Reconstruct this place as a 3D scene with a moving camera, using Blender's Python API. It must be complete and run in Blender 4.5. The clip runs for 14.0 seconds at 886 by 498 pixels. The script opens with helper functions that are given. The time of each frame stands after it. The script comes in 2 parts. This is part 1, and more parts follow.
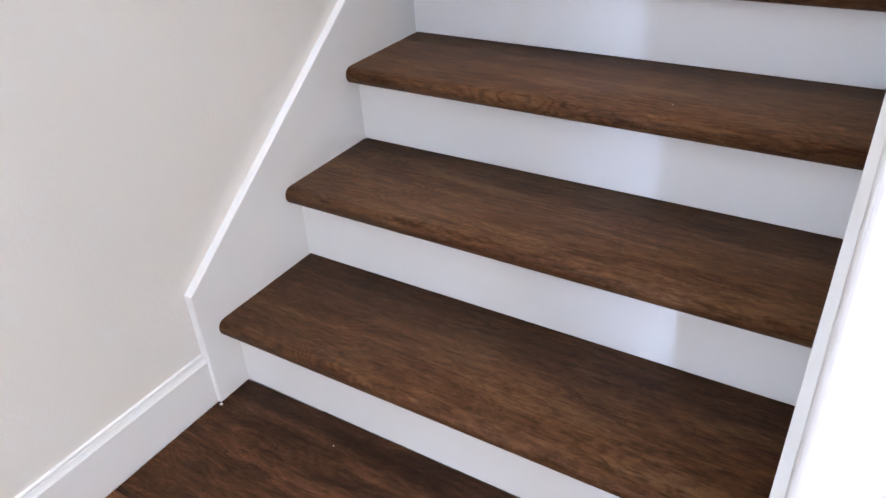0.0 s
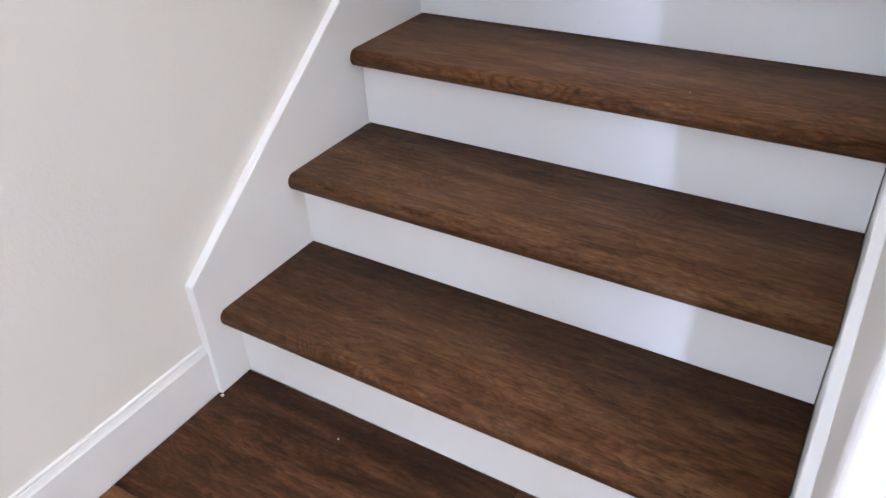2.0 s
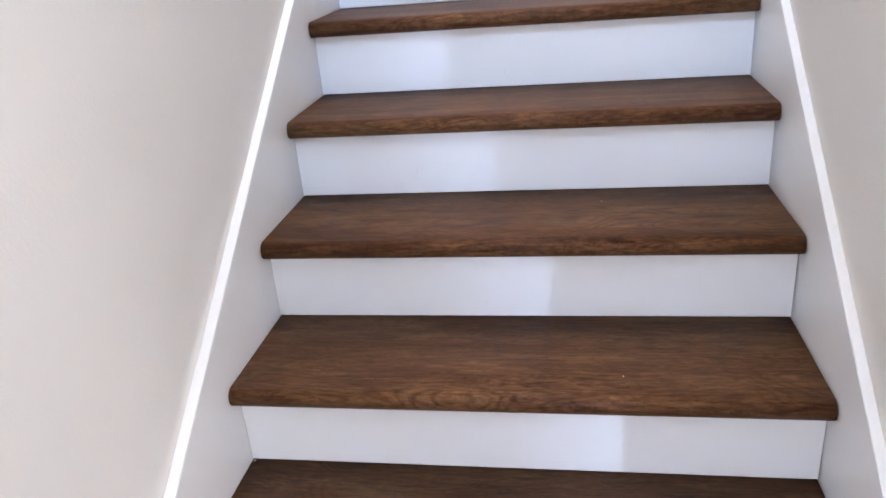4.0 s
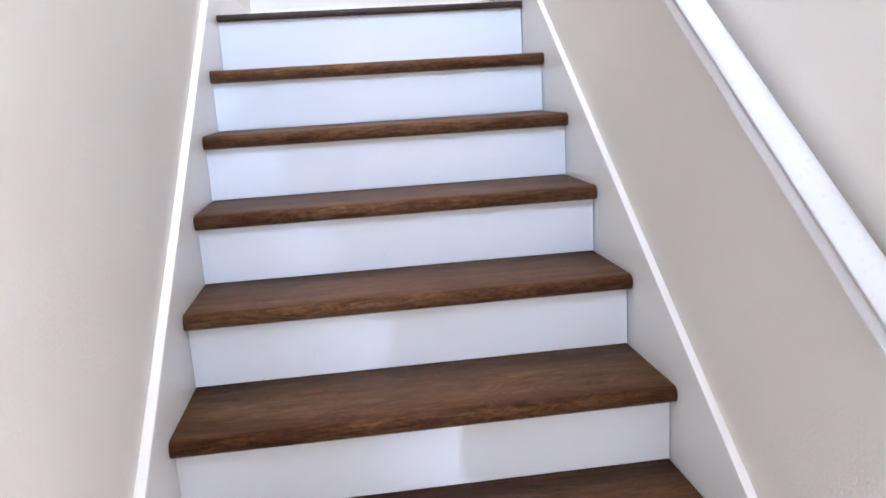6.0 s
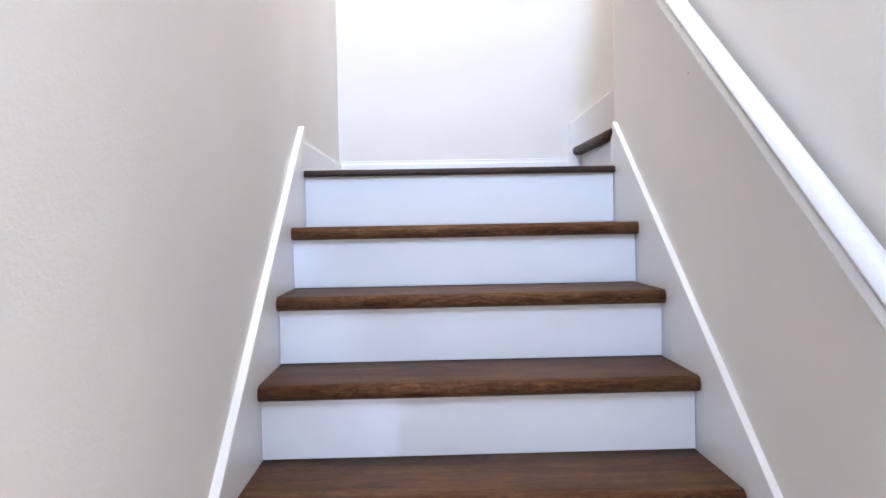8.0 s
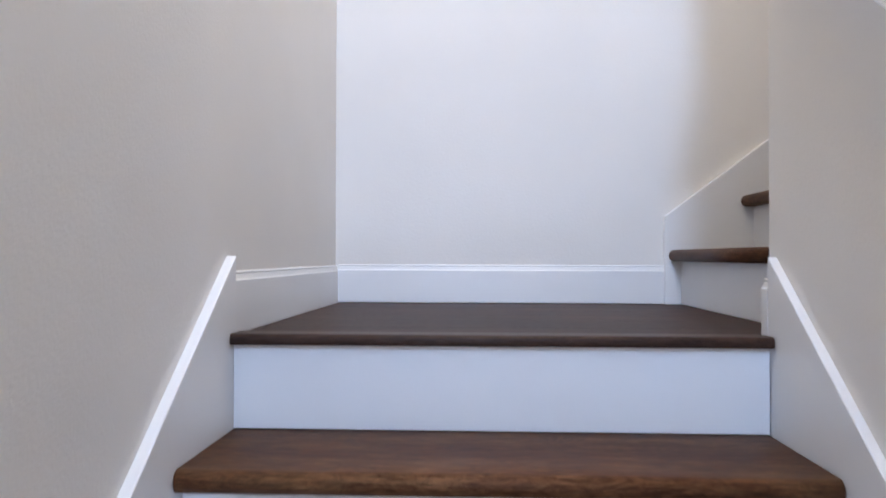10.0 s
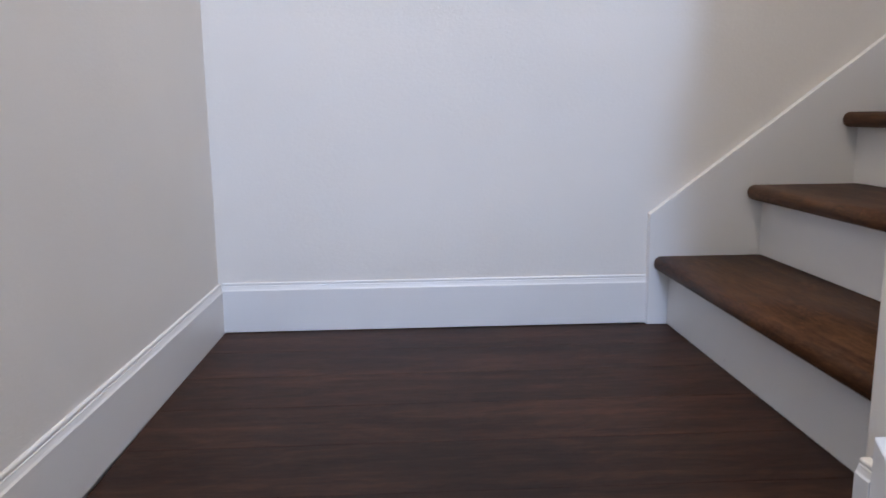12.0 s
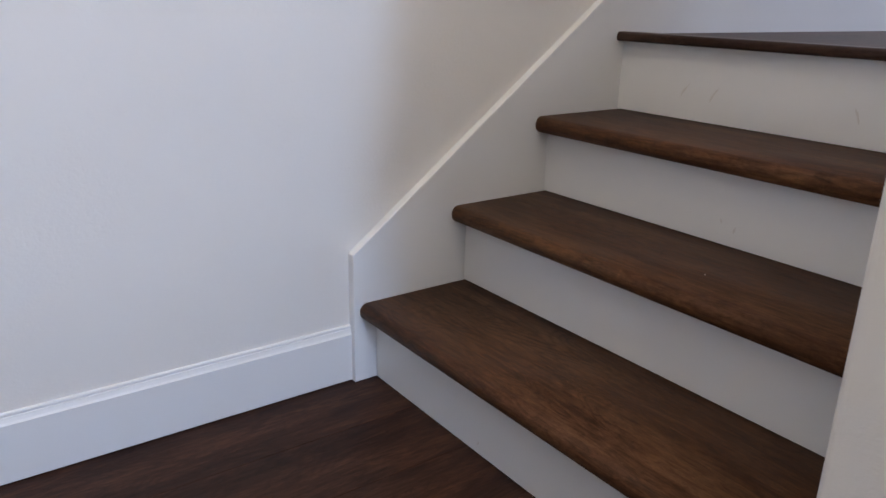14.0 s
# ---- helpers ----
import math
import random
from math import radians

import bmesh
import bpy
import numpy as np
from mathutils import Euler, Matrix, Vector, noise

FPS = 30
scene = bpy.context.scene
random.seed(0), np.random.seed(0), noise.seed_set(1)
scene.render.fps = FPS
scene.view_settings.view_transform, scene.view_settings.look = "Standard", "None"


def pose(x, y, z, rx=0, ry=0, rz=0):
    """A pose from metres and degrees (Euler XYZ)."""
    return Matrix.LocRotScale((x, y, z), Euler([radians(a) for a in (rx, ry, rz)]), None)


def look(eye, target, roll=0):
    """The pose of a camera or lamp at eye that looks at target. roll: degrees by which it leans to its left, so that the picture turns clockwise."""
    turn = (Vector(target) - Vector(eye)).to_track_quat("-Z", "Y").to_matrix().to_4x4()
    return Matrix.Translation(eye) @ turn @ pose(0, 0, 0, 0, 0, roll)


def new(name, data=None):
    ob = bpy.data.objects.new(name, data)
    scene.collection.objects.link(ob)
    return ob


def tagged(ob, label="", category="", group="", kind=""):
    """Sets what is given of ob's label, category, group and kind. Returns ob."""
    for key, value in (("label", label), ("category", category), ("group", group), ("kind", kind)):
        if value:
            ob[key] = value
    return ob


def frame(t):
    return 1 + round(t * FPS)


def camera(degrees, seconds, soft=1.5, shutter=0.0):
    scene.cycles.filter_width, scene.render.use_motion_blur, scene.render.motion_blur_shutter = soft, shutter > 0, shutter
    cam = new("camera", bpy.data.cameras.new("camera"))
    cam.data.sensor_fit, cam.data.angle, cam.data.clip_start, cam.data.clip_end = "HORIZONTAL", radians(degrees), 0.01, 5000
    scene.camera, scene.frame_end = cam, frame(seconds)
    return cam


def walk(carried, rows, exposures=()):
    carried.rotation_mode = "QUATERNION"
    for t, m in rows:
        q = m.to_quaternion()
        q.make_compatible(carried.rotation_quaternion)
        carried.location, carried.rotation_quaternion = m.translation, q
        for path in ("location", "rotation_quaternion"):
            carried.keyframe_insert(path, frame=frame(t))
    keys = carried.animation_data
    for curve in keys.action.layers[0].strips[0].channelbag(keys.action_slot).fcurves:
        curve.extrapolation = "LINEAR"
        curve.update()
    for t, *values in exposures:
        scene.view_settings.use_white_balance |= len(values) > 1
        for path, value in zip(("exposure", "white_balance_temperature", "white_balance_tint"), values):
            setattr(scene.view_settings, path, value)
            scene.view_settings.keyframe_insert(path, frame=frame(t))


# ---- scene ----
cam = camera(61.17, 14.0, soft=1.5, shutter=0.3)
PATH = [
    (0.0, 1.0924, -0.8164, 1.1266, 57.54, 3.29, 31.62),
    (0.5, 1.0930, -0.8176, 1.1284, 57.62, 3.60, 31.64),
    (1.0, 1.0915, -0.8219, 1.1281, 57.96, 3.46, 32.16),
    (1.5, 1.0912, -0.8163, 1.1240, 58.00, 3.08, 31.98),
    (2.0, 1.0398, -0.7961, 1.1267, 55.88, 2.60, 31.24),
    (2.2, 0.9962, -0.7812, 1.1285, 56.60, 2.42, 28.60),
    (2.4, 0.9375, -0.7813, 1.1571, 56.84, 2.31, 26.83),
    (2.5, 0.8940, -0.7840, 1.1870, 55.54, 2.72, 23.13),
    (2.6, 0.8782, -0.7679, 1.2262, 56.80, 4.53, 21.05),
    (2.8, 0.8270, -0.7650, 1.2851, 58.72, 4.59, 18.73),
    (3.0, 0.7819, -0.7632, 1.3097, 61.40, 3.65, 17.90),
    (3.2, 0.7480, -0.7298, 1.3163, 61.88, 3.43, 15.29),
    (3.5, 0.7047, -0.6660, 1.3184, 64.17, 4.30, 11.72),
    (3.7, 0.6810, -0.6260, 1.3290, 65.18, 4.54, 10.46),
    (5.8, 0.3883, -0.7246, 1.4082, 76.50, 3.18, -6.59),
    (6.0, 0.4085, -0.7286, 1.4207, 77.97, 3.44, -7.44),
    (6.2, 0.3980, -0.7330, 1.4380, 79.23, 3.24, -7.48),
    (6.5, 0.3893, -0.7366, 1.4697, 81.86, 1.40, -7.01),
    (6.8, 0.3740, -0.7520, 1.4970, 83.19, 2.09, -6.32),
    (7.0, 0.3822, -0.7641, 1.5092, 85.16, 2.41, -5.71),
    (7.2, 0.3760, -0.7780, 1.5100, 86.24, 2.49, -4.50),
    (9.3, 0.4725, 0.2013, 1.6200, 88.97, 0.31, 0.54),
    (9.5, 0.4753, 0.3012, 1.7186, 88.96, 1.51, 0.04),
    (9.8, 0.4860, 0.4460, 1.8180, 90.49, 0.60, 1.61),
    (10.0, 0.4942, 0.5394, 1.8708, 90.58, -0.13, 2.58),
    (10.2, 0.5100, 0.6080, 1.9310, 88.37, 0.80, 4.28),
    (10.5, 0.5170, 0.7115, 1.9507, 88.06, 1.35, 2.41),
    (10.8, 0.5190, 0.7870, 1.9920, 85.81, 2.99, 1.56),
    (11.0, 0.5090, 0.8329, 2.0517, 83.62, 4.03, 1.51),
    (11.5, 0.5431, 1.0330, 2.1358, 81.67, 1.76, 2.30),
    (12.0, 0.4910, 1.2079, 2.2762, 79.72, 0.59, -3.00),
    (12.2, 0.4854, 1.2564, 2.2986, 79.71, 0.20, -5.88),
    (12.5, 0.4312, 1.3617, 2.3915, 76.99, 1.62, -10.39),
    (12.8, 0.3883, 1.5013, 2.3714, 78.18, 0.11, -19.07),
    (13.0, 0.4071, 1.5871, 2.4000, 77.77, -0.03, -25.11),
    (13.2, 0.4140, 1.6330, 2.4416, 78.30, 0.65, -29.84),
    (13.5, 0.4196, 1.6754, 2.5048, 75.02, 0.93, -30.84),
    (14.0, 0.4004, 1.8167, 2.5322, 71.43, -1.37, -35.93),
]
EXPOSURES = [(0.0, 0.02, 6500, 10), (2.0, 0.02, 6500, 10), (3.5, 0.26, 6500, 11), (6.0, 0.25, 6560, 12), (7.2, 0.11, 6520, 11),
             (9.5, -0.29, 6300, 12), (10.5, -0.69, 6250, 12), (12.0, -0.80, 6280, 12.5), (14.0, -0.85, 6280, 12)]
walk(cam, [(r[0], pose(*r[1:])) for r in PATH], EXPOSURES)

# ---- plan, in metres ----
RISE, RUN, WIDTH = 0.19, 0.2546, 1.072      # lower flight
NOSE, THICK = 0.042, 0.039
Y9 = 8 * RUN + 0.009                        # face of the top riser
Z1 = 9 * RISE - 0.0013                       # landing
WALL_L, WALL_R = -0.021, 1.0915             # wall faces beside the flight
Y_FAR = 3.157                               # wall face across the landing
Y_SK = 3.134                                # stringer face of the upper flight
X_UP, RUN2, RISE2 = 1.1919, 0.2428, 0.1867  # upper flight
Z2 = Z1 + 4 * RISE2                         # upper floor
X_TOP = X_UP + 3 * RUN2
Y_END = -0.22                               # front end of the wall beside the flight
Y_IN = 2.110                                # wall beside the upper flight
Y_S, X_E, X_E2, ZC = -3.6, 4.0, 4.6, 5.2    # outer walls, ceiling
X_BAY, Y_BAY = 2.45, 0.30                    # added side bay of the upper floor, lets light in
Y_SHADE_SLAB = -1.50                              # edge of the added slab over the hall that shades the lower stairs
SLOPE = 0.741
SK0, SK1, SKZ = -0.085, 2.062, 0.281        # stringer ends, height at its foot

# ---- world and light ----
world = bpy.data.worlds.new("world")
scene.world = world
world.use_nodes = True
wn = world.node_tree.nodes
sky = wn.new("ShaderNodeTexSky")
sky.sky_type, sky.sun_disc = "NISHITA", False
sky.sun_elevation, sky.sun_rotation = radians(40), radians(20)
world.node_tree.links.new(sky.outputs[0], wn["Background"].inputs[0])
wn["Background"].inputs[1].default_value = 0.1


def daylight(name, where, facing, w, h, watts, colour):
    """An area lamp that fills a window's opening."""
    d = bpy.data.lights.new(name, "AREA")
    d.shape, d.size, d.size_y, d.energy, d.color = "RECTANGLE", w, h, watts, colour
    ob = new(name, d)
    ob.matrix_world = look(where, Vector(where) + Vector(facing))
    return ob


COOL = (0.455, 0.645, 1.0)
# window: centre x or y, sill, head, width
WIN_1 = (0.29, 3.05, 4.75, 0.58)    # front wall, upper storey
WIN_2 = (2.68, 0.12, 2.10, 0.36)    # narrow one beside the entrance
FILL_WIN_3 = (-2.3, 0.75, 2.25, 2.00)    # east wall of the hall; unseen, added as fill light
FILL_WIN_4 = (2.64, 3.15, 4.60, 0.80)    # east wall of the upper floor; unseen, added to lift the upper flight
daylight("daylight_1", (WIN_1[0], Y_S + 0.02, (WIN_1[1] + WIN_1[2]) / 2), (0, 1, -0.0001), WIN_1[3], WIN_1[2] - WIN_1[1], 288, COOL)
daylight("daylight_2", (WIN_2[0], Y_S + 0.02, (WIN_2[1] + WIN_2[2]) / 2), (0, 1, -0.0001), WIN_2[3], WIN_2[2] - WIN_2[1], 330, (0.56, 0.69, 1.0))
daylight("fill_light_3", (X_E - 0.02, FILL_WIN_3[0], (FILL_WIN_3[1] + FILL_WIN_3[2]) / 2), (-1, 0, -0.0001), FILL_WIN_3[3], FILL_WIN_3[2] - FILL_WIN_3[1], 76, (1.0, 0.945, 0.920))
daylight("fill_light_4", (X_E2 - 0.02, FILL_WIN_4[0], (FILL_WIN_4[1] + FILL_WIN_4[2]) / 2), (-1, 0, -0.0001), FILL_WIN_4[3], FILL_WIN_4[2] - FILL_WIN_4[1], 40, (0.86, 0.88, 1.0))
FILL_WIN_6 = (0.85, 0.95, 2.25, 1.50)    # front wall of the hall; unseen, added to even out the risers' light
FILL_WIN_7 = (3.05, 3.05, 4.60, 0.60)    # added side bay of the upper floor; unseen, gives cool fill
daylight("fill_light_6", (FILL_WIN_6[0], Y_S + 0.02, (FILL_WIN_6[1] + FILL_WIN_6[2]) / 2), (0, 1, -0.0001), FILL_WIN_6[3], FILL_WIN_6[2] - FILL_WIN_6[1], 20, (1.0, 0.96, 0.925))
daylight("fill_light_7", (FILL_WIN_7[0], Y_BAY + 0.02, (FILL_WIN_7[1] + FILL_WIN_7[2]) / 2), (0, 1, -0.0001), FILL_WIN_7[3], FILL_WIN_7[2] - FILL_WIN_7[1], 40, (0.60, 0.72, 1.0))
LIGHT_5 = (0.54, 1.75, 0.95, 1.30)   # unseen skylight added over the stairs as overhead fill: centre x, y, widths
daylight("fill_light_5", (LIGHT_5[0], LIGHT_5[1], ZC - 0.02), (0, 0.0001, -1), LIGHT_5[2], LIGHT_5[3], 62, (1.0, 0.87, 0.69))


# ---- materials ----
def material(name, rough=0.5, metal=0.0):
    m = bpy.data.materials.new(name)
    m.use_nodes = True
    nt = m.node_tree
    b = nt.nodes["Principled BSDF"]
    b.inputs["Roughness"].default_value, b.inputs["Metallic"].default_value = rough, metal
    return m, nt, b


def node(nt, kind, **values):
    n = nt.nodes.new(kind)
    for k, v in values.items():
        n.inputs[k.replace("_", " ")].default_value = v
    return n


def ramp(nt, stops):
    n = nt.nodes.new("ShaderNodeValToRGB")
    e = n.color_ramp.elements
    while len(e) < len(stops):
        e.new(0.5)
    for el, (p, c) in zip(e, stops):
        el.position, el.color = p, (*c, 1)
    return n


def mix(nt, kind, fac, a, b):
    n = nt.nodes.new("ShaderNodeMix")
    n.data_type, n.blend_type = "RGBA", kind
    for sock, v in ((n.inputs[0], fac), (n.inputs[6], a), (n.inputs[7], b)):
        if isinstance(v, bpy.types.NodeSocket):
            nt.links.new(v, sock)
        elif isinstance(v, (int, float)):
            sock.default_value = v
        else:
            sock.default_value = (*v, 1)
    return n.outputs[2]


def painted(name, colour, rough, peel, big):
    """Rolled or sprayed paint: fine orange peel, faint clouding."""
    m, nt, b = material(name, rough)
    co = nt.nodes.new("ShaderNodeTexCoord")
    cloud = node(nt, "ShaderNodeTexNoise", Scale=1.7, Detail=3.0)
    fine = node(nt, "ShaderNodeTexNoise", Scale=420.0 * big, Detail=2.0)
    blob = node(nt, "ShaderNodeTexNoise", Scale=170.0 * big, Detail=3.0, Roughness=0.6)
    for n in (cloud, fine, blob):
        nt.links.new(co.outputs["Object"], n.inputs["Vector"])
    r = ramp(nt, [(0.35, tuple(c * 0.955 for c in colour)), (0.65, colour)])
    nt.links.new(cloud.outputs["Fac"], r.inputs[0])
    nt.links.new(r.outputs[0], b.inputs["Base Color"])
    add = nt.nodes.new("ShaderNodeMath")
    add.operation = "MULTIPLY_ADD"
    nt.links.new(fine.outputs["Fac"], add.inputs[0])
    add.inputs[1].default_value = 0.35
    nt.links.new(blob.outputs["Fac"], add.inputs[2])
    bump = node(nt, "ShaderNodeBump", Strength=peel, Distance=0.0012)
    nt.links.new(add.outputs[0], bump.inputs["Height"])
    nt.links.new(bump.outputs[0], b.inputs["Normal"])
    rr = node(nt, "ShaderNodeMapRange", To_Min=rough - 0.06, To_Max=rough + 0.08)
    nt.links.new(blob.outputs["Fac"], rr.inputs["Value"])
    nt.links.new(rr.outputs[0], b.inputs["Roughness"])
    return m


def wood(name, dark, mid, light, rough, streak=1.0, spread=0.15, gloss=0.18):
    """Brown plank, grain along its own x, with cathedral figure, pores and a few knots."""
    m, nt, b = material(name, rough)
    co = nt.nodes.new("ShaderNodeTexCoord")
    info = nt.nodes.new("ShaderNodeObjectInfo")
    shift = nt.nodes.new("ShaderNodeVectorMath")
    shift.operation = "MULTIPLY_ADD"
    nt.links.new(info.outputs["Random"], shift.inputs[0])
    shift.inputs[1].default_value = (37.0, 11.0, 5.0)
    nt.links.new(co.outputs["Object"], shift.inputs[2])

    def stretched(sx, sy, sz):
        n = nt.nodes.new("ShaderNodeMapping")
        n.inputs["Scale"].default_value = (sx, sy, sz)
        nt.links.new(shift.outputs[0], n.inputs["Vector"])
        return n.outputs[0]

    def noise_at(v, scale, detail, rough_=0.55, dist=0.0):
        n = node(nt, "ShaderNodeTexNoise", Scale=scale, Detail=detail, Roughness=rough_, Distortion=dist)
        nt.links.new(v, n.inputs["Vector"])
        return n.outputs["Fac"]

    bands = noise_at(stretched(0.6, 5.0, 5.0), 2.0, 4.0, 0.55, 1.4)
    figure = noise_at(stretched(2.4, 9.0, 9.0), 2.6, 10.0, 0.72, 1.6)
    pores = noise_at(stretched(15.0, 150.0, 150.0), 1.0, 4.0, 0.65, 0.6)
    tufts = noise_at(stretched(26.0, 62.0, 62.0), 1.0, 6.0, 0.72, 1.8)
    knots = node(nt, "ShaderNodeTexVoronoi", Scale=1.0)
    warp = nt.nodes.new("ShaderNodeVectorMath")
    warp.operation = "MULTIPLY_ADD"
    wob = node(nt, "ShaderNodeTexNoise", Scale=2.0, Detail=4.0)
    nt.links.new(stretched(3.0, 12.0, 12.0), wob.inputs["Vector"])
    nt.links.new(wob.outputs["Color"], warp.inputs[0])
    warp.inputs[1].default_value = (0.5, 0.5, 0.5)
    nt.links.new(stretched(2.4, 9.0, 9.0), warp.inputs[2])
    nt.links.new(warp.outputs[0], knots.inputs["Vector"])
    kr = ramp(nt, [(0.02, (0.35, 0.30, 0.28)), (0.10, (0.75, 0.72, 0.70)), (0.22, (1, 1, 1))])
    nt.links.new(knots.outputs["Distance"], kr.inputs[0])
    base = ramp(nt, [(0.5 - spread, dark), (0.5, mid), (0.5 + spread, light)])
    s1 = nt.nodes.new("ShaderNodeMath")
    s1.operation = "MULTIPLY_ADD"
    nt.links.new(figure, s1.inputs[0])
    s1.inputs[1].default_value = 0.48
    s0 = nt.nodes.new("ShaderNodeMath")
    s0.operation = "MULTIPLY"
    nt.links.new(bands, s0.inputs[0])
    s0.inputs[1].default_value = 0.52
    nt.links.new(s0.outputs[0], s1.inputs[2])
    nt.links.new(s1.outputs[0], base.inputs[0])
    pr = ramp(nt, [(0.36, (0.36, 0.31, 0.29)), (0.48, (0.95, 0.94, 0.93)), (0.66, (1.55, 1.53, 1.48))])
    nt.links.new(pores, pr.inputs[0])
    tr = ramp(nt, [(0.37, (0.42, 0.36, 0.34)), (0.5, (0.97, 0.96, 0.95)), (0.65, (1.55, 1.52, 1.44))])
    nt.links.new(tufts, tr.inputs[0])
    # growth rings: level lines of a smooth field, stronger in places
    field = noise_at(stretched(1.7, 6.0, 6.0), 1.5, 2.0, 0.4, 0.7)
    rings = nt.nodes.new("ShaderNodeMath")
    rings.operation = "MULTIPLY"
    nt.links.new(field, rings.inputs[0])
    rings.inputs[1].default_value = 130.0
    sine = nt.nodes.new("ShaderNodeMath")
    sine.operation = "SINE"
    nt.links.new(rings.outputs[0], sine.inputs[0])
    ring_ramp = ramp(nt, [(0.0, (0.58, 0.51, 0.47)), (0.4, (1, 1, 1)), (1.0, (1.20, 1.17, 1.12))])
    ring_range = node(nt, "ShaderNodeMapRange", From_Min=-1.0, From_Max=1.0)
    nt.links.new(sine.outputs[0], ring_range.inputs["Value"])
    nt.links.new(ring_range.outputs[0], ring_ramp.inputs[0])
    patch = node(nt, "ShaderNodeMapRange", From_Min=0.42, From_Max=0.62, To_Min=0.10, To_Max=0.60 * streak)
    nt.links.new(noise_at(stretched(1.5, 4.0, 4.0), 1.3, 2.0), patch.inputs["Value"])
    # dark wandering cracks round the knots
    veins = node(nt, "ShaderNodeTexNoise", Scale=1.0, Detail=4.0, Roughness=0.6, Distortion=1.2)
    nt.links.new(stretched(5.0, 26.0, 26.0), veins.inputs["Vector"])
    vein_ramp = ramp(nt, [(0.478, (1, 1, 1)), (0.5, (0.36, 0.31, 0.29)), (0.522, (1, 1, 1))])
    nt.links.new(veins.outputs["Fac"], vein_ramp.inputs[0])
    spots = node(nt, "ShaderNodeMapRange", From_Min=0.50, From_Max=0.62, To_Min=0.0, To_Max=0.8)
    nt.links.new(noise_at(stretched(3.2, 9.0, 9.0), 1.4, 3.0), spots.inputs["Value"])
    c = mix(nt, "MULTIPLY", 0.52 * streak, base.outputs[0], pr.outputs[0])
    c = mix(nt, "MULTIPLY", 0.55 * streak, c, tr.outputs[0])
    c = mix(nt, "MULTIPLY", patch.outputs[0], c, ring_ramp.outputs[0])
    c = mix(nt, "MULTIPLY", spots.outputs[0], c, vein_ramp.outputs[0])
    c = mix(nt, "MULTIPLY", 0.85, c, kr.outputs[0])
    # each board a little lighter or darker than the next
    tone = node(nt, "ShaderNodeMapRange", To_Min=0.86, To_Max=1.12)
    nt.links.new(info.outputs["Random"], tone.inputs["Value"])
    hsv = nt.nodes.new("ShaderNodeHueSaturation")
    nt.links.new(tone.outputs[0], hsv.inputs["Value"])
    nt.links.new(c, hsv.inputs["Color"])
    nt.links.new(hsv.outputs[0], b.inputs["Base Color"])
    rr = node(nt, "ShaderNodeMapRange", To_Min=rough - 0.08, To_Max=rough + 0.14)
    nt.links.new(tufts, rr.inputs["Value"])
    nt.links.new(rr.outputs[0], b.inputs["Roughness"])
    b.inputs["Specular IOR Level"].default_value = gloss
    bump = node(nt, "ShaderNodeBump", Strength=0.5, Distance=0.0006)
    nt.links.new(pores, bump.inputs["Height"])
    nt.links.new(bump.outputs[0], b.inputs["Normal"])
    return m


WALL = painted("wall_paint", (0.775, 0.745, 0.703), 0.60, 0.55, 0.75)
CEIL = painted("ceiling_paint", (0.80, 0.79, 0.77), 0.8, 0.5, 0.8)
TRIM = painted("trim_paint", (0.80, 0.80, 0.80), 0.33, 0.10, 0.5)
RAILW = painted("rail_paint", (0.82, 0.82, 0.82), 0.28, 0.06, 0.5)
TREAD = wood("tread_wood", (0.060, 0.0236, 0.0126), (0.108, 0.0490, 0.0236), (0.156, 0.0825, 0.0405), 0.47, 1.0, 0.13, 0.09)
TREAD_UP = wood("upper_tread_wood", (0.042, 0.0172, 0.0086), (0.084, 0.0372, 0.0180), (0.128, 0.0625, 0.0310), 0.48, 0.9, 0.13, 0.12)
# Same planks twice: landing's dimmer light and hall's brighter light set in colour.
BOARD_DIM = wood("landing_floor_wood_dim", (0.0155, 0.0060, 0.0035), (0.0340, 0.0140, 0.0080), (0.064, 0.0275, 0.0152), 0.44, 0.7, 0.11, 0.16)
BOARD_LIT = wood("hall_floor_wood_lit", (0.030, 0.0115, 0.0058), (0.072, 0.0295, 0.0140), (0.138, 0.062, 0.028), 0.44, 0.85, 0.12, 0.14)
NOSE_WOOD = wood("nosing_wood", (0.023, 0.0115, 0.0080), (0.040, 0.0205, 0.0142), (0.064, 0.034, 0.024), 0.36, 0.7, 0.14, 0.16)
SUB, _nt, _b = material("underlay", 0.9)
_b.inputs["Base Color"].default_value = (0.012, 0.008, 0.006, 1)
SCUFF, _nt, _b = material("scuff_mark", 0.7)
_b.inputs["Base Color"].default_value = (0.69, 0.67, 0.65, 1)
SPECK, _nt, _b = material("paint_drop", 0.5)
_b.inputs["Base Color"].default_value = (0.75, 0.72, 0.66, 1)
GLASS, _nt, _b = material("window_glass", 0.02)
_b.inputs["Transmission Weight"].default_value = 1.0
METAL, _nt, _b = material("painted_bracket", 0.35, 0.0)
_b.inputs["Base Color"].default_value = (0.78, 0.78, 0.78, 1)


# ---- mesh helpers ----
def mesh_of(name, bm, mat, smooth=False):
    bmesh.ops.recalc_face_normals(bm, faces=bm.faces)
    me = bpy.data.meshes.new(name)
    if smooth:
        for f in bm.faces:
            f.smooth = True
    bm.to_mesh(me)
    bm.free()
    me.materials.append(mat)
    return me


def part(name, bm, mat, parent=None, label="", smooth=False):
    ob = new(name, mesh_of(name, bm, mat, smooth))
    ob.parent = parent
    return tagged(ob, label)


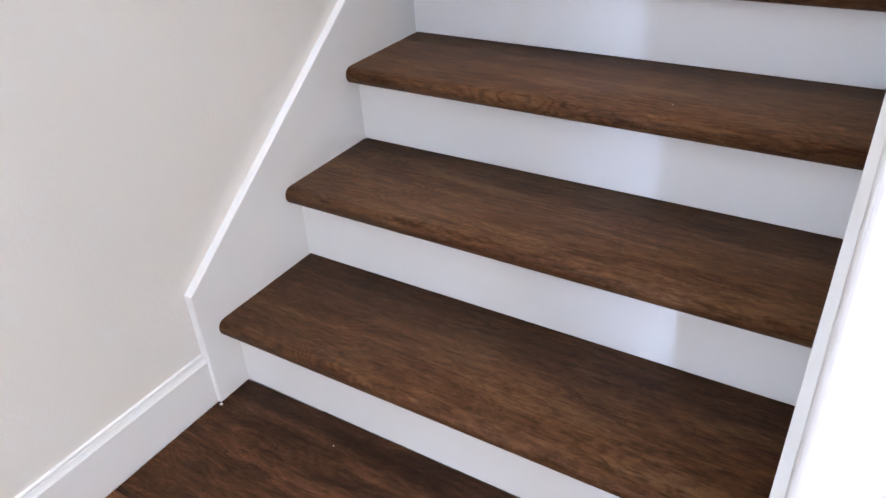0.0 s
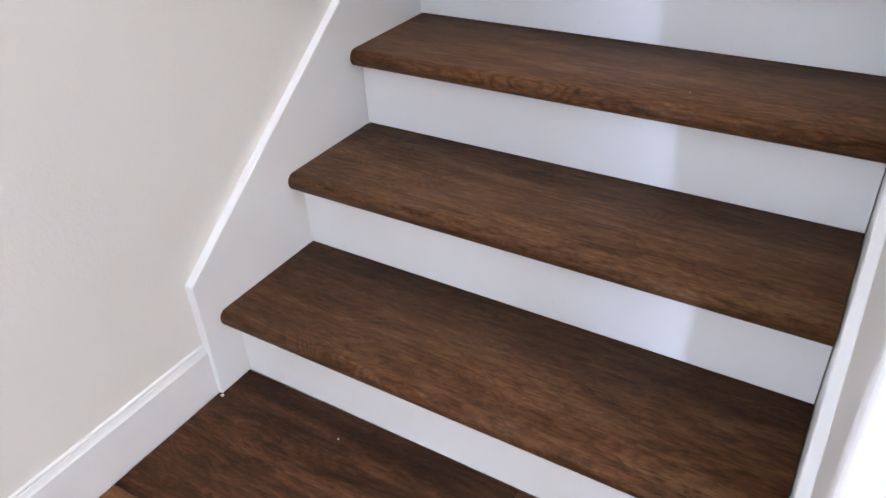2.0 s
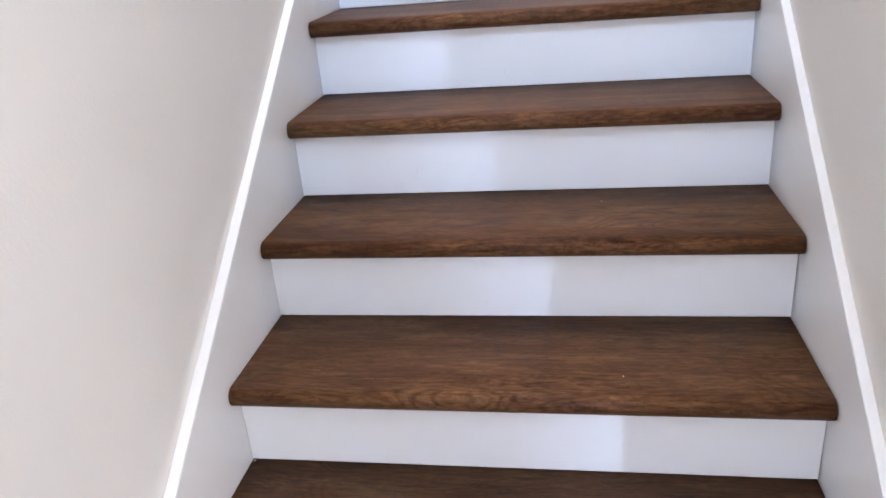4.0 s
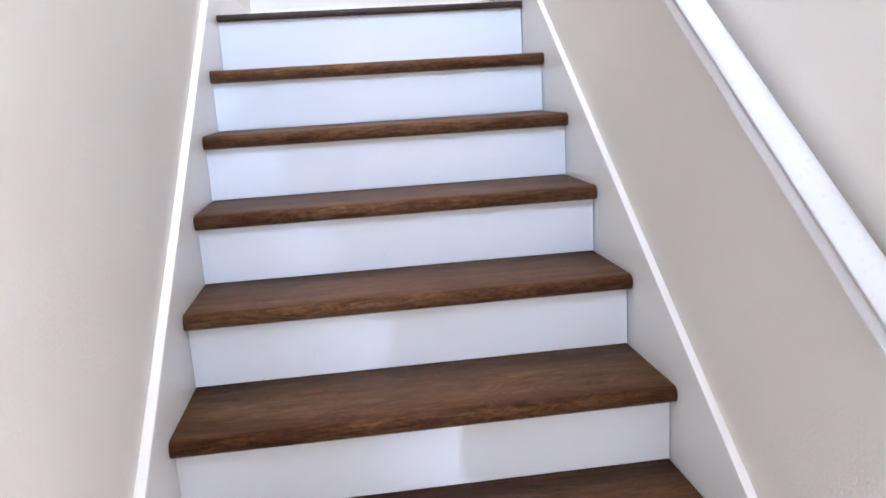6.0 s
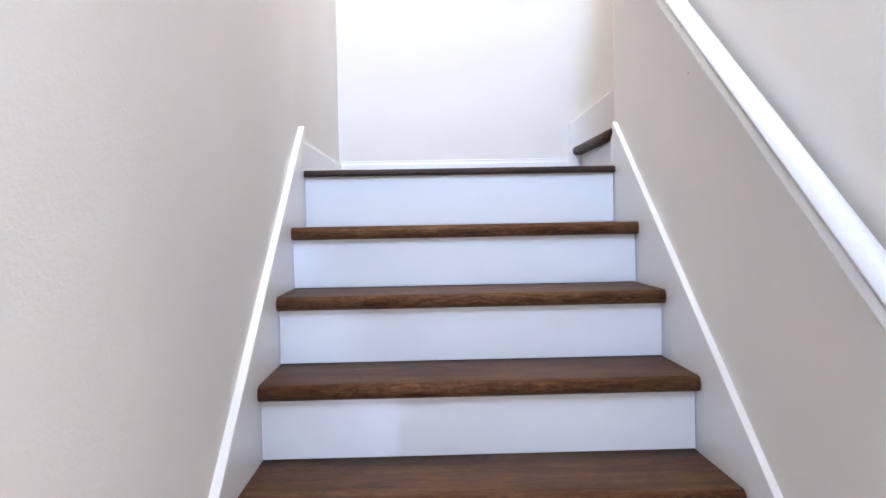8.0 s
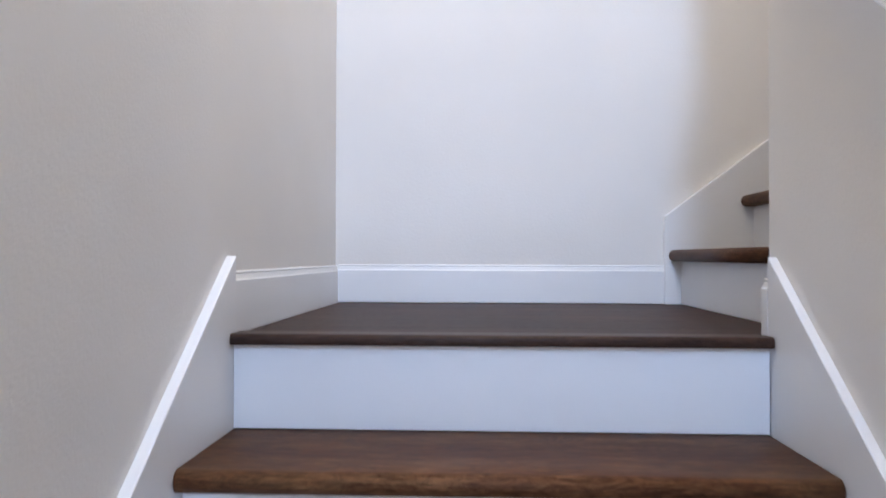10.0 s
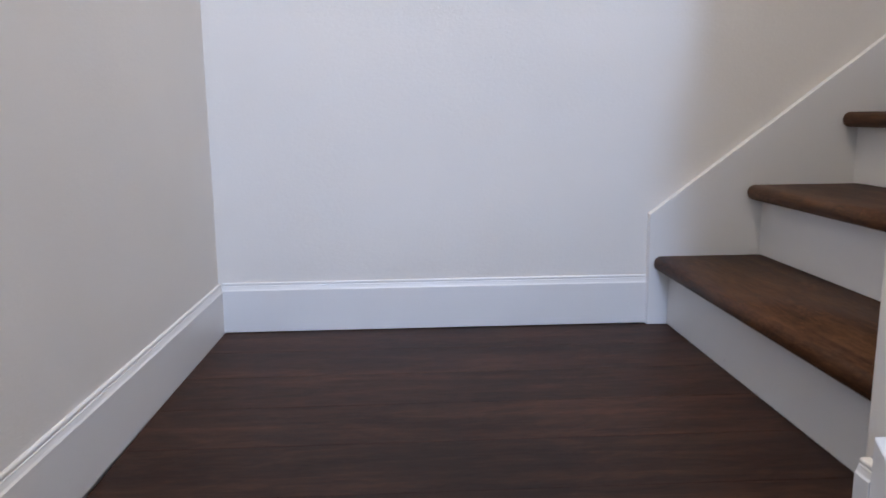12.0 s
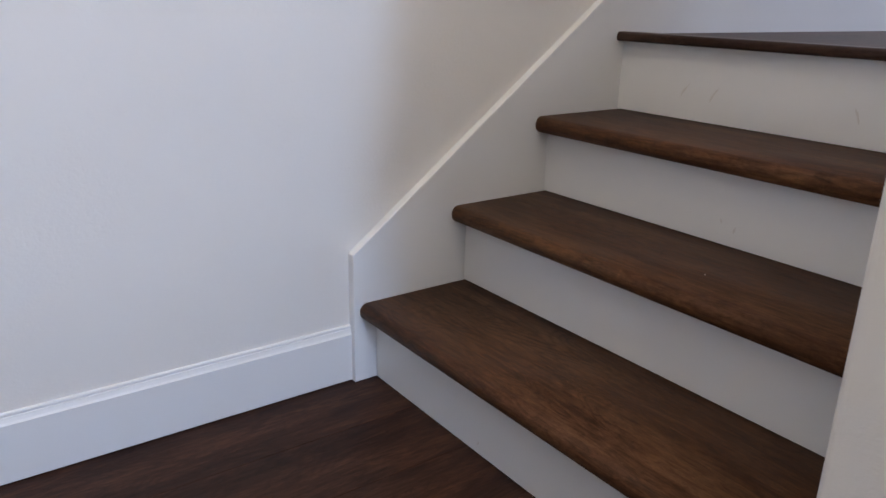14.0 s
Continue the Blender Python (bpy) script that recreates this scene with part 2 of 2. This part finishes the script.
def prism(points, axis, a, b, bevel=0.0, seg=1, bm=None):
    """The outline points (in the two other axes, in order) pulled along an axis from a to b."""
    bm = bm or bmesh.new()

    def at(p, d):
        return {"x": (d, p[0], p[1]), "y": (p[0], d, p[1]), "z": (p[0], p[1], d)}[axis]

    va = [bm.verts.new(at(p, a)) for p in points]
    vb = [bm.verts.new(at(p, b)) for p in points]
    faces = [bm.faces.new(va), bm.faces.new(vb[::-1])]
    n = len(points)
    for i in range(n):
        faces.append(bm.faces.new((va[i], vb[i], vb[(i + 1) % n], va[(i + 1) % n])))
    if bevel:
        edges = {e for f in faces for e in f.edges}
        bmesh.ops.bevel(bm, geom=list(edges), offset=bevel, segments=seg, affect="EDGES", profile=0.5)
    return bm


def block(x0, x1, y0, y1, z0, z1, bevel=0.0, seg=1, bm=None):
    return prism([(x0, y0), (x1, y0), (x1, y1), (x0, y1)], "z", z0, z1, bevel, seg, bm)


def arc(cx, cy, r, a0, a1, n):
    return [(cx + r * math.cos(radians(a0 + (a1 - a0) * i / n)), cy + r * math.sin(radians(a0 + (a1 - a0) * i / n))) for i in range(n + 1)]


def holed_wall(axis, at0, at1, u0, u1, z0, z1, hole):
    """A wall across an axis, of thickness at0..at1, with one opening (u, z, u, z) through it."""
    h0, hz0, h1, hz1 = hole
    bm = bmesh.new()
    for a, b, c, d in ((u0, h0, z0, z1), (h1, u1, z0, z1), (h0, h1, z0, hz0), (h0, h1, hz1, z1)):
        if axis == "y":
            block(a, b, at0, at1, c, d, bm=bm)
        else:
            block(at0, at1, a, b, c, d, bm=bm)
    return bm


def thing(name, label, category, group="", kind=""):
    return tagged(new(name), label, category, group, kind)


# ---- walls, ceilings ----
def setting(name, bm, mat, label, category="wall"):
    return tagged(part(name, bm, mat), label, category, kind="structure")


LEAN = 0.0195                               # the wall beside the landing runs slightly out of square
setting("wall_west", prism([(WALL_L - 0.12, Y_S - 0.12), (WALL_L, Y_S - 0.12), (WALL_L, SK1), (WALL_L + LEAN, Y_FAR), (WALL_L - 0.12, Y_FAR)], "z", -0.3, ZC), WALL, "warm light grey orange-peel drywall beside the staircase")
setting("wall_north", block(WALL_L - 0.12, X_E2 + 0.12, Y_FAR, Y_FAR + 0.12, -0.3, ZC), WALL, "pale grey drywall across the stair landing")
# wall between the flight and the space under the upper flight, its two free ends rounded
bm = prism(arc(WALL_R + 0.012, Y_END + 0.012, 0.012, 180, 270, 5) + [(WALL_R + 0.118, Y_END), (WALL_R + 0.118, Y_IN)]
           + arc(WALL_R + 0.012, Y_IN - 0.012, 0.012, 90, 180, 5), "z", 0.0, ZC)
setting("wall_stair", bm, WALL, "warm grey drywall with bullnosed corner beside the stairs")
setting("wall_inner", block(WALL_R + 0.118, X_BAY, Y_IN - 0.12, Y_IN, 0.0, ZC), WALL, "warm grey drywall beside the upper flight")
# Unseen bay added so its window throws cool light on the upper wall.
setting("light_bay_west", block(X_BAY - 0.12, X_BAY, Y_BAY, Y_IN - 0.12, Z2 - 0.3, ZC), WALL, "unseen drywall of the added upper light bay")
setting("light_bay_south", holed_wall("y", Y_BAY - 0.12, Y_BAY, X_BAY - 0.12, X_E2 + 0.12, Z2 - 0.3, ZC, (FILL_WIN_7[0] - FILL_WIN_7[3] / 2, FILL_WIN_7[1], FILL_WIN_7[0] + FILL_WIN_7[3] / 2, FILL_WIN_7[2])), WALL, "unseen drywall of the added upper light bay with window")
# Unseen partitions added to trim the narrow window's light to a strip.
setting("beam_stop_west", block(1.55, 2.150, -2.46, -2.36, 0.0, 2.50), WALL, "unseen warm grey partition added to narrow the window beam")
setting("beam_stop_east", block(2.265, 3.05, -2.46, -2.36, 0.0, 2.50), WALL, "unseen warm grey partition added to narrow the window beam")
setting("beam_stop_side", block(2.95, 3.05, Y_S, -2.46, 0.0, 2.50), WALL, "unseen warm grey side wall added to hold in stray light")
setting("wall_under_stairs", block(WALL_R + 0.118, X_E, Y_END, Y_END + 0.12, 0.0, ZC), WALL, "bright pale drywall facing the entrance hall")
bm = holed_wall("y", Y_S - 0.12, Y_S, WALL_L, 1.8, 0.0, 2.6, (FILL_WIN_6[0] - FILL_WIN_6[3] / 2, FILL_WIN_6[1], FILL_WIN_6[0] + FILL_WIN_6[3] / 2, FILL_WIN_6[2]))
setting("wall_south_upper", holed_wall("y", Y_S - 0.12, Y_S, WALL_L, 1.8, 2.6, ZC, (WIN_1[0] - WIN_1[3] / 2, WIN_1[1], WIN_1[0] + WIN_1[3] / 2, WIN_1[2])),
        WALL, "warm grey drywall over the entrance with high window")
for a, b, c, d in ((1.8, WIN_2[0] - WIN_2[3] / 2, 0, ZC), (WIN_2[0] + WIN_2[3] / 2, X_E + 0.12, 0, ZC),
                   (WIN_2[0] - WIN_2[3] / 2, WIN_2[0] + WIN_2[3] / 2, 0, WIN_2[1]), (WIN_2[0] - WIN_2[3] / 2, WIN_2[0] + WIN_2[3] / 2, WIN_2[2], ZC)):
    block(a, b, Y_S - 0.12, Y_S, c, d, bm=bm)
setting("wall_south", bm, WALL, "warm grey drywall of the entrance hall with windows")
setting("wall_east", holed_wall("x", X_E, X_E + 0.12, Y_S, Y_END, 0.0, ZC, (FILL_WIN_3[0] - FILL_WIN_3[3] / 2, FILL_WIN_3[1], FILL_WIN_3[0] + FILL_WIN_3[3] / 2, FILL_WIN_3[2])),
        WALL, "warm grey drywall of the entrance hall with window")
setting("wall_upper_east", holed_wall("x", X_E2, X_E2 + 0.12, Y_BAY, Y_FAR, Z2 - 0.3, ZC, (FILL_WIN_4[0] - FILL_WIN_4[3] / 2, FILL_WIN_4[1], FILL_WIN_4[0] + FILL_WIN_4[3] / 2, FILL_WIN_4[2])),
        WALL, "warm grey drywall at the end of the upper floor")
# Unseen slab added to keep high window light off the lower risers.
setting("hall_shade_slab", block(WALL_L, X_E, Y_S, Y_SHADE_SLAB, 2.50, 2.78), CEIL, "unseen white slab over the hall blocking high window light", "ceiling")
bm = bmesh.new()
_x0, _x1, _y0, _y1 = LIGHT_5[0] - LIGHT_5[2] / 2, LIGHT_5[0] + LIGHT_5[2] / 2, LIGHT_5[1] - LIGHT_5[3] / 2, LIGHT_5[1] + LIGHT_5[3] / 2
for a, b, c, d in ((WALL_L - 0.12, _x0, Y_S - 0.12, Y_FAR + 0.12), (_x1, X_E2 + 0.12, Y_S - 0.12, Y_FAR + 0.12), (_x0, _x1, Y_S - 0.12, _y0), (_x0, _x1, _y1, Y_FAR + 0.12)):
    block(a, b, c, d, ZC, ZC + 0.15, bm=bm)
skylight = thing("fill_window_5", "added white framed skylight giving overhead fill in the stairwell", "window", kind="structure")
for a, b, c, d in ((_x0, _x0 + 0.04, _y0, _y1), (_x1 - 0.04, _x1, _y0, _y1), (_x0 + 0.04, _x1 - 0.04, _y0, _y0 + 0.04), (_x0 + 0.04, _x1 - 0.04, _y1 - 0.04, _y1)):
    part("frame", block(a, b, c, d, ZC + 0.09, ZC + 0.15, 0.003), TRIM, skylight)
part("pane", block(_x0 + 0.04, _x1 - 0.04, _y0 + 0.04, _y1 - 0.04, ZC + 0.115, ZC + 0.121), GLASS, skylight).visible_shadow = False
setting("ceiling", bm, CEIL, "plain white painted ceiling over stairwell and hall", "ceiling")


# ---- windows ----
def window(name, axis, at0, at1, centre, sill, head, width, label):
    w = thing(name, label, "window", kind="structure")
    h, t = width / 2, 0.045
    mid = (at0 + at1) / 2

    def put(pname, u0, u1, z0, z1, d, mat, bev):
        bm = block(u0, u1, mid - d, mid + d, z0, z1, bev) if axis == "y" else block(mid - d, mid + d, u0, u1, z0, z1, bev)
        return part(pname, bm, mat, w)

    put("frame", centre - h, centre - h + t, sill, head, 0.03, TRIM, 0.003)
    put("frame", centre + h - t, centre + h, sill, head, 0.03, TRIM, 0.003)
    put("frame", centre - h + t, centre + h - t, sill, sill + t, 0.03, TRIM, 0.003)
    put("frame", centre - h + t, centre + h - t, head - t, head, 0.03, TRIM, 0.003)
    pane = put("pane", centre - h + t, centre + h - t, sill + t, head - t, 0.003, GLASS, 0)
    pane.visible_shadow = False


window("window_1", "y", Y_S - 0.12, Y_S, *WIN_1, "white framed high window of the entrance hall")
window("window_2", "y", Y_S - 0.12, Y_S, *WIN_2, "narrow white framed window beside the entrance")
window("fill_window_3", "x", X_E, X_E + 0.12, *FILL_WIN_3, "added wide white framed fill window of the hall")
window("fill_window_6", "y", Y_S - 0.12, Y_S, *FILL_WIN_6, "added wide white framed fill window in the hall front")
window("fill_window_7", "y", Y_BAY - 0.12, Y_BAY, *FILL_WIN_7, "added white framed fill window of the upper bay")
window("fill_window_4", "x", X_E2, X_E2 + 0.12, *FILL_WIN_4, "added white framed fill window of the upper floor")

# ---- ground outside ----
bm = bmesh.new()
vs = [bm.verts.new((x, y, -0.32)) for x, y in ((-400, -400), (400, -400), (400, 400), (-400, 400))]
bm.faces.new(vs)
GROUND, _nt, _b = material("ground_earth", 0.9)
_n = node(_nt, "ShaderNodeTexNoise", Scale=3.0, Detail=6.0)
_r = ramp(_nt, [(0.3, (0.10, 0.11, 0.06)), (0.7, (0.2, 0.19, 0.14))])
_nt.links.new(_n.outputs["Fac"], _r.inputs[0])
_nt.links.new(_r.outputs[0], _b.inputs["Base Color"])
setting("ground", bm, GROUND, "grass and earth outside the house", "ground")


# ---- stairs ----
def tread_mesh(length, run, mat):
    """A tread with a round nose: x along its length, y up the flight from the riser under it, z down from its top."""
    r1, r2 = 0.0185, 0.0185
    outline = [(run + 0.012, 0.0)] + arc(-NOSE + r1, -r1, r1, 90, 180, 7) + arc(-NOSE + r2, -THICK + r2, r2, 180, 270, 5) + [(run + 0.012, -THICK)]
    bm = prism(outline, "x", 0.0012, length - 0.0012)
    me = mesh_of("tread", bm, mat)
    for p in me.polygons:
        p.use_smooth = len(p.vertices) == 4 and p.normal.y < 0.3
    return me


def riser_mesh(length, height, over=THICK):
    """A riser of painted board: x along its length, its face at y = 0, z up from the tread below."""
    return mesh_of("riser", block(0.0008, length - 0.0008, 0.0, 0.012, 0.0018, height - over + 0.001), TRIM)


def link(name, me, parent, m, label=""):
    ob = new(name, me)
    ob.parent = parent
    ob.matrix_local = m
    return tagged(ob, label)


def fleck(cx, cz, w, h, lean, face, bm):
    """A thin worn smear on a riser's face, wide in its middle and drawn out at both ends."""
    left, right = [], []
    for i in range(9):
        v = i / 8 - 0.5
        mid = cx + lean * h * (v + 0.6 * v * v)
        half = 0.5 * w * (1 - 4 * v * v) * (1 + 0.35 * math.sin(9 * v + 40 * cx)) + 0.0001
        left.append((mid - half, cz + v * h))
        right.append((mid + half, cz + v * h))
    prism(left + right[::-1], "y", face - 0.0004, face + 0.0004, bm=bm)


lower = thing("staircase", "dark brown wooden treads with white risers and stringers", "staircase")
T1, R1, R1_TOP = tread_mesh(WIDTH, RUN, TREAD), riser_mesh(WIDTH, RISE), riser_mesh(WIDTH, Z1 - 8 * RISE, 0.016)
for k in range(1, 10):
    y = (k - 1) * RUN if k < 9 else Y9
    link("riser", R1 if k < 9 else R1_TOP, lower, pose(0, y, (k - 1) * RISE))
    if k < 9:
        link("tread", T1, lower, pose(0, y, k * RISE))

for x0, x1 in ((WALL_L, 0.0), (WIDTH + 0.0015, WALL_R)):
    top = SKZ + SLOPE * (SK1 - SK0)
    bm = prism([(SK0, 0.0), (SK0, SKZ), (SK1, top), (SK1, top - 0.42), (0.12, 0.0)], "x", x0, x1, 0.0016)
    part("stringer", bm, TRIM, lower, "white painted stringer board with sloping top edge")

# the landing's own nosing, its lip lying on the floor boards
lip = [(0.052, 0.0)] + [(0.050, 0.005)] + [(-0.006, 0.0065)] + arc(-0.027 + 0.010, -0.0035, 0.010, 90, 180, 5) + arc(-0.027 + 0.007, -0.009, 0.007, 180, 270, 4) + [(0.0, -0.016), (0.0, 0.0)]
NOSING = mesh_of("nosing", prism(lip, "x", 0.001, WIDTH - 0.001), NOSE_WOOD)
link("nosing", NOSING, lower, pose(0, Y9, Z1), "dark brown laminate nosing at the landing's edge")

upper = thing("staircase", "short upper flight with dark wooden treads and white risers", "staircase")
LEN2 = Y_SK - Y_IN
T2, R2, R2_TOP = tread_mesh(LEN2, RUN2, TREAD_UP), riser_mesh(LEN2, RISE2), riser_mesh(LEN2, RISE2, 0.016)
TURN = pose(0, 0, 0, 0, 0, -90)
for k in range(1, 5):
    x = X_UP + (k - 1) * RUN2
    link("riser", R2 if k < 4 else R2_TOP, upper, pose(x, Y_SK, Z1 + (k - 1) * RISE2) @ TURN)
    if k < 4:
        link("tread", T2, upper, pose(x, Y_SK, Z1 + k * RISE2) @ TURN)
NOSING2 = mesh_of("nosing", prism(lip, "x", 0.001, LEN2 - 0.001), NOSE_WOOD)
link("nosing", NOSING2, upper, pose(X_TOP, Y_SK, Z2) @ TURN, "dark brown laminate nosing at the upper floor's edge")
UX0, UX1, USL = 1.136, 1.926, 0.752
bm = prism([(UX0, Z1), (UX0, 2.0095), (UX1, 2.0095 + USL * (UX1 - UX0)), (UX1, Z2 - 0.32), (UX0 + 0.35, Z1)], "y", Y_SK, Y_FAR, 0.0016)
part("stringer", bm, TRIM, upper, "white painted stringer board with sloping top edge")

# worn marks on the risers: place along the riser, height, width, length, lean
for k, cx, cz, w, h, lean in ((5, 0.288, 0.058, 0.0016, 0.017, 0.12), (5, 0.298, 0.062, 0.0013, 0.012, -0.1), (4, 0.465, 0.035, 0.0022, 0.008, 0.5),
                              (6, 0.482, 0.038, 0.002, 0.011, 0.2), (7, 0.384, 0.05, 0.0018, 0.014, 0.4), (2, 0.601, 0.046, 0.0012, 0.014, -0.1)):
    bm = bmesh.new()
    fleck(cx, (k - 1) * RISE + cz, w, h, lean, (k - 1) * RUN, bm)
    part("scuff_mark", bm, SCUFF, lower, "small grey scuff on a white riser")
for k, cy, cz, w, h, lean in ((1, 0.371, 0.023, 0.003, 0.011, 0.3), (3, 0.501, 0.047, 0.003, 0.011, -0.3), (3, 0.532, 0.036, 0.004, 0.016, 0.2),
                              (4, 0.199, 0.069, 0.005, 0.036, 0.7), (4, 0.279, 0.066, 0.006, 0.036, 0.6), (4, 0.607, 0.062, 0.005, 0.030, -0.4)):
    bm = bmesh.new()
    fleck(cy, cz, w, h, lean, 0.0, bm)
    link("scuff_mark", mesh_of("scuff_mark", bm, SCUFF), upper, pose(X_UP + (k - 1) * RUN2, Y_SK, Z1 + (k - 1) * RISE2) @ TURN, "small grey scuff on a white riser")


def drop(x, y, z, r, parent):
    """A tiny flat drop of dried paint."""
    bm = bmesh.new()
    bmesh.ops.create_uvsphere(bm, u_segments=8, v_segments=5, radius=r)
    for v in bm.verts:
        v.co.z *= 0.4
        v.co += Vector((x, y, z))
    return part("paint_drop", bm, SPECK, parent, "tiny pale drop of dried paint", smooth=True)


for x, y, k, r in ((0.731, 0.543, 3, 0.0014), (0.708, 0.941, 4, 0.0012), (0.006, 2 * RUN - 0.004, 2, 0.0026), (0.004, RUN - 0.004, 1, 0.0014)):
    drop(x, y, k * RISE, r, lower)
drop(1.504, 2.538, Z1 + 2 * RISE2, 0.0016, upper)

# ---- baseboards ----
BB_H = 0.131


def base_outline(t=0.011):
    """Section of a baseboard: out from the wall, up from the floor; a stepped cap with a cove under a thin round lip."""
    h = BB_H
    return [(0.0, 0.0), (t, 0.0), (t, h - 0.0205), (t - 0.0008, h - 0.0195), (t - 0.0024, h - 0.0170), (t - 0.0040, h - 0.0115), (t - 0.0046, h - 0.0082),
            (t - 0.0062, h - 0.0076), (t - 0.0062, h - 0.0064), (t - 0.0055, h - 0.0055), (t - 0.0054, h - 0.0025), (t - 0.0066, h - 0.0006), (t - 0.0085, h), (0.0, h)]


def baseboard(name, wall, sign, a, b, axis, z, t=0.011):
    """wall: the wall face's place; sign: the way out from it; along y (axis 'y') or x."""
    pts = [(wall + sign * u, z + v) for u, v in base_outline(t)]
    return tagged(part(name, prism(pts, axis, a, b), TRIM), "white baseboard with a moulded cap along the wall", "baseboard", kind="structure")


baseboard("baseboard", WALL_L, 1, Y_S, SK0, "y", 0.0)
bb = baseboard("baseboard", WALL_L, 1, SK1, Y_FAR - 0.001, "y", Z1)
for v in bb.data.vertices:
    v.co.x += LEAN * (v.co.y - SK1) / (Y_FAR - SK1)
baseboard("baseboard", WALL_R, -1, Y_END + 0.012, SK0, "y", 0.0)
baseboard("baseboard", Y_FAR, -1, WALL_L + LEAN + 0.0105, UX0, "x", Z1 + 0.003)
# short end piece behind the stringer
baseboard("baseboard", WALL_R, -1, SK1 + 0.001, SK1 + 0.032, "y", Z1 - 0.012, 0.0185)
baseboard("baseboard", Y_FAR, -1, UX1, X_E2, "x", Z2)
baseboard("baseboard", Y_END, -1, WALL_R + 0.012, X_E, "x", 0.0)


# ---- handrail ----
rail = thing("handrail", "white painted moulded wooden handrail along the stair wall", "handrail")
RX, RZ0, RSL = 1.0415, 1.034, 0.749
half = [(-0.018, 0.0), (-0.0215, 0.002), (-0.0215, 0.008), (-0.0165, 0.011), (-0.0135, 0.018), (-0.015, 0.026), (-0.021, 0.031), (-0.0265, 0.036)]
crown = arc(0.0, 0.028, 0.0285, 165, 15, 14)
sect = half + [(x, max(z, 0.0353)) for x, z in crown] + [(-x, z) for x, z in half[::-1]]
sect = [(x, z * 1.13 if z > 0.0352 else 0.008 + z * 0.92) for x, z in sect]
ANG = math.atan(RSL)
bm = bmesh.new()
loops = []
for y in (0.03, 2.025):
    zb = RZ0 + RSL * y
    loops.append([bm.verts.new((RX + u, y - v * math.sin(ANG), zb + v * math.cos(ANG))) for u, v in sect])
n = len(sect)
for i in range(n):
    bm.faces.new((loops[0][i], loops[0][(i + 1) % n], loops[1][(i + 1) % n], loops[1][i]))
bm.faces.new(loops[0])
bm.faces.new(loops[1][::-1])
r = part("rail", bm, RAILW, rail)
for p in r.data.polygons:
    p.use_smooth = len(p.vertices) == 4
for y in (0.12, 0.95, 1.78):
    z = RZ0 + RSL * y
    bm = block(RX - 0.006, WALL_R, y - 0.006, y + 0.006, z - 0.006, z + 0.014, 0.002)
    block(WALL_R - 0.005, WALL_R, y - 0.02, y + 0.02, z - 0.04, z + 0.02, 0.002, bm=bm)
    part("bracket", bm, METAL, rail)

# tiny dark nick in the wall under the rail
bm = bmesh.new()
bmesh.ops.create_uvsphere(bm, u_segments=8, v_segments=5, radius=0.0022)
for v in bm.verts:
    v.co.x *= 0.3
    v.co += Vector((WALL_R, 1.355, 1.896))
NICK, _nt, _b = material("bare_nick", 0.9)
_b.inputs["Base Color"].default_value = (0.12, 0.10, 0.08, 1)
part("nick", bm, NICK, bpy.data.objects["wall_stair"], "tiny dark nick in the paint", smooth=True)

# ---- floors ----
def floor_boards(name, x0, x1, y0, y1, z, label, width=0.178, length=1.22, off=0.0, seed=3, wood_mat=None):
    """Boards along x on a dark underlay; each board is a piece of the floor."""
    base = setting(name, block(x0, x1, y0, y1, z - 0.03, z - 0.006), SUB, label, "floor")
    rnd = random.Random(seed)
    y = y1 + off
    while y > y0 + 0.004:
        ya, yb = max(y - width + 0.0002, y0), min(y - 0.0002, y1)
        x = x0 - rnd.uniform(0.0, 1.0) * (length if length < 2 else length - 1.3)
        while x < x1 - 0.004 and yb - ya > 0.003:
            xa, xb = max(x + 0.0002, x0), min(x + length - 0.0002, x1)
            if xb - xa > 0.004:
                me = mesh_of("plank", block(0, xb - xa, 0, yb - ya, -0.006, 0.0, 0.0004), wood_mat or BOARD_DIM)
                link("plank", me, base, pose(xa, ya, z))
            x += length
        y -= width
    return base


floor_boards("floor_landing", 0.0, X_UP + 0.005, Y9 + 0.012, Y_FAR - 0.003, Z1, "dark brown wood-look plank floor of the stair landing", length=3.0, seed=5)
floor_boards("floor_bay", X_BAY, X_E2, Y_BAY, Y_IN - 0.001, Z2, "dark brown wood-look plank floor of the added light bay", seed=13)
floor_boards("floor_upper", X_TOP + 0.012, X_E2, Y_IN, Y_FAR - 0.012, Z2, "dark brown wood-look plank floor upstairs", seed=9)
FLOOR = floor_boards("floor", WALL_L + 0.012, X_E, Y_S, -0.001, 0.0, "dark brown wood-look plank floor of the entrance hall", seed=11, wood_mat=BOARD_LIT)
for x, y, z, r in ((0.295, -0.065, 0.0, 0.0017), (0.004, SK0 - 0.004, 0.001, 0.004)):
    drop(x, y, z, r, FLOOR)
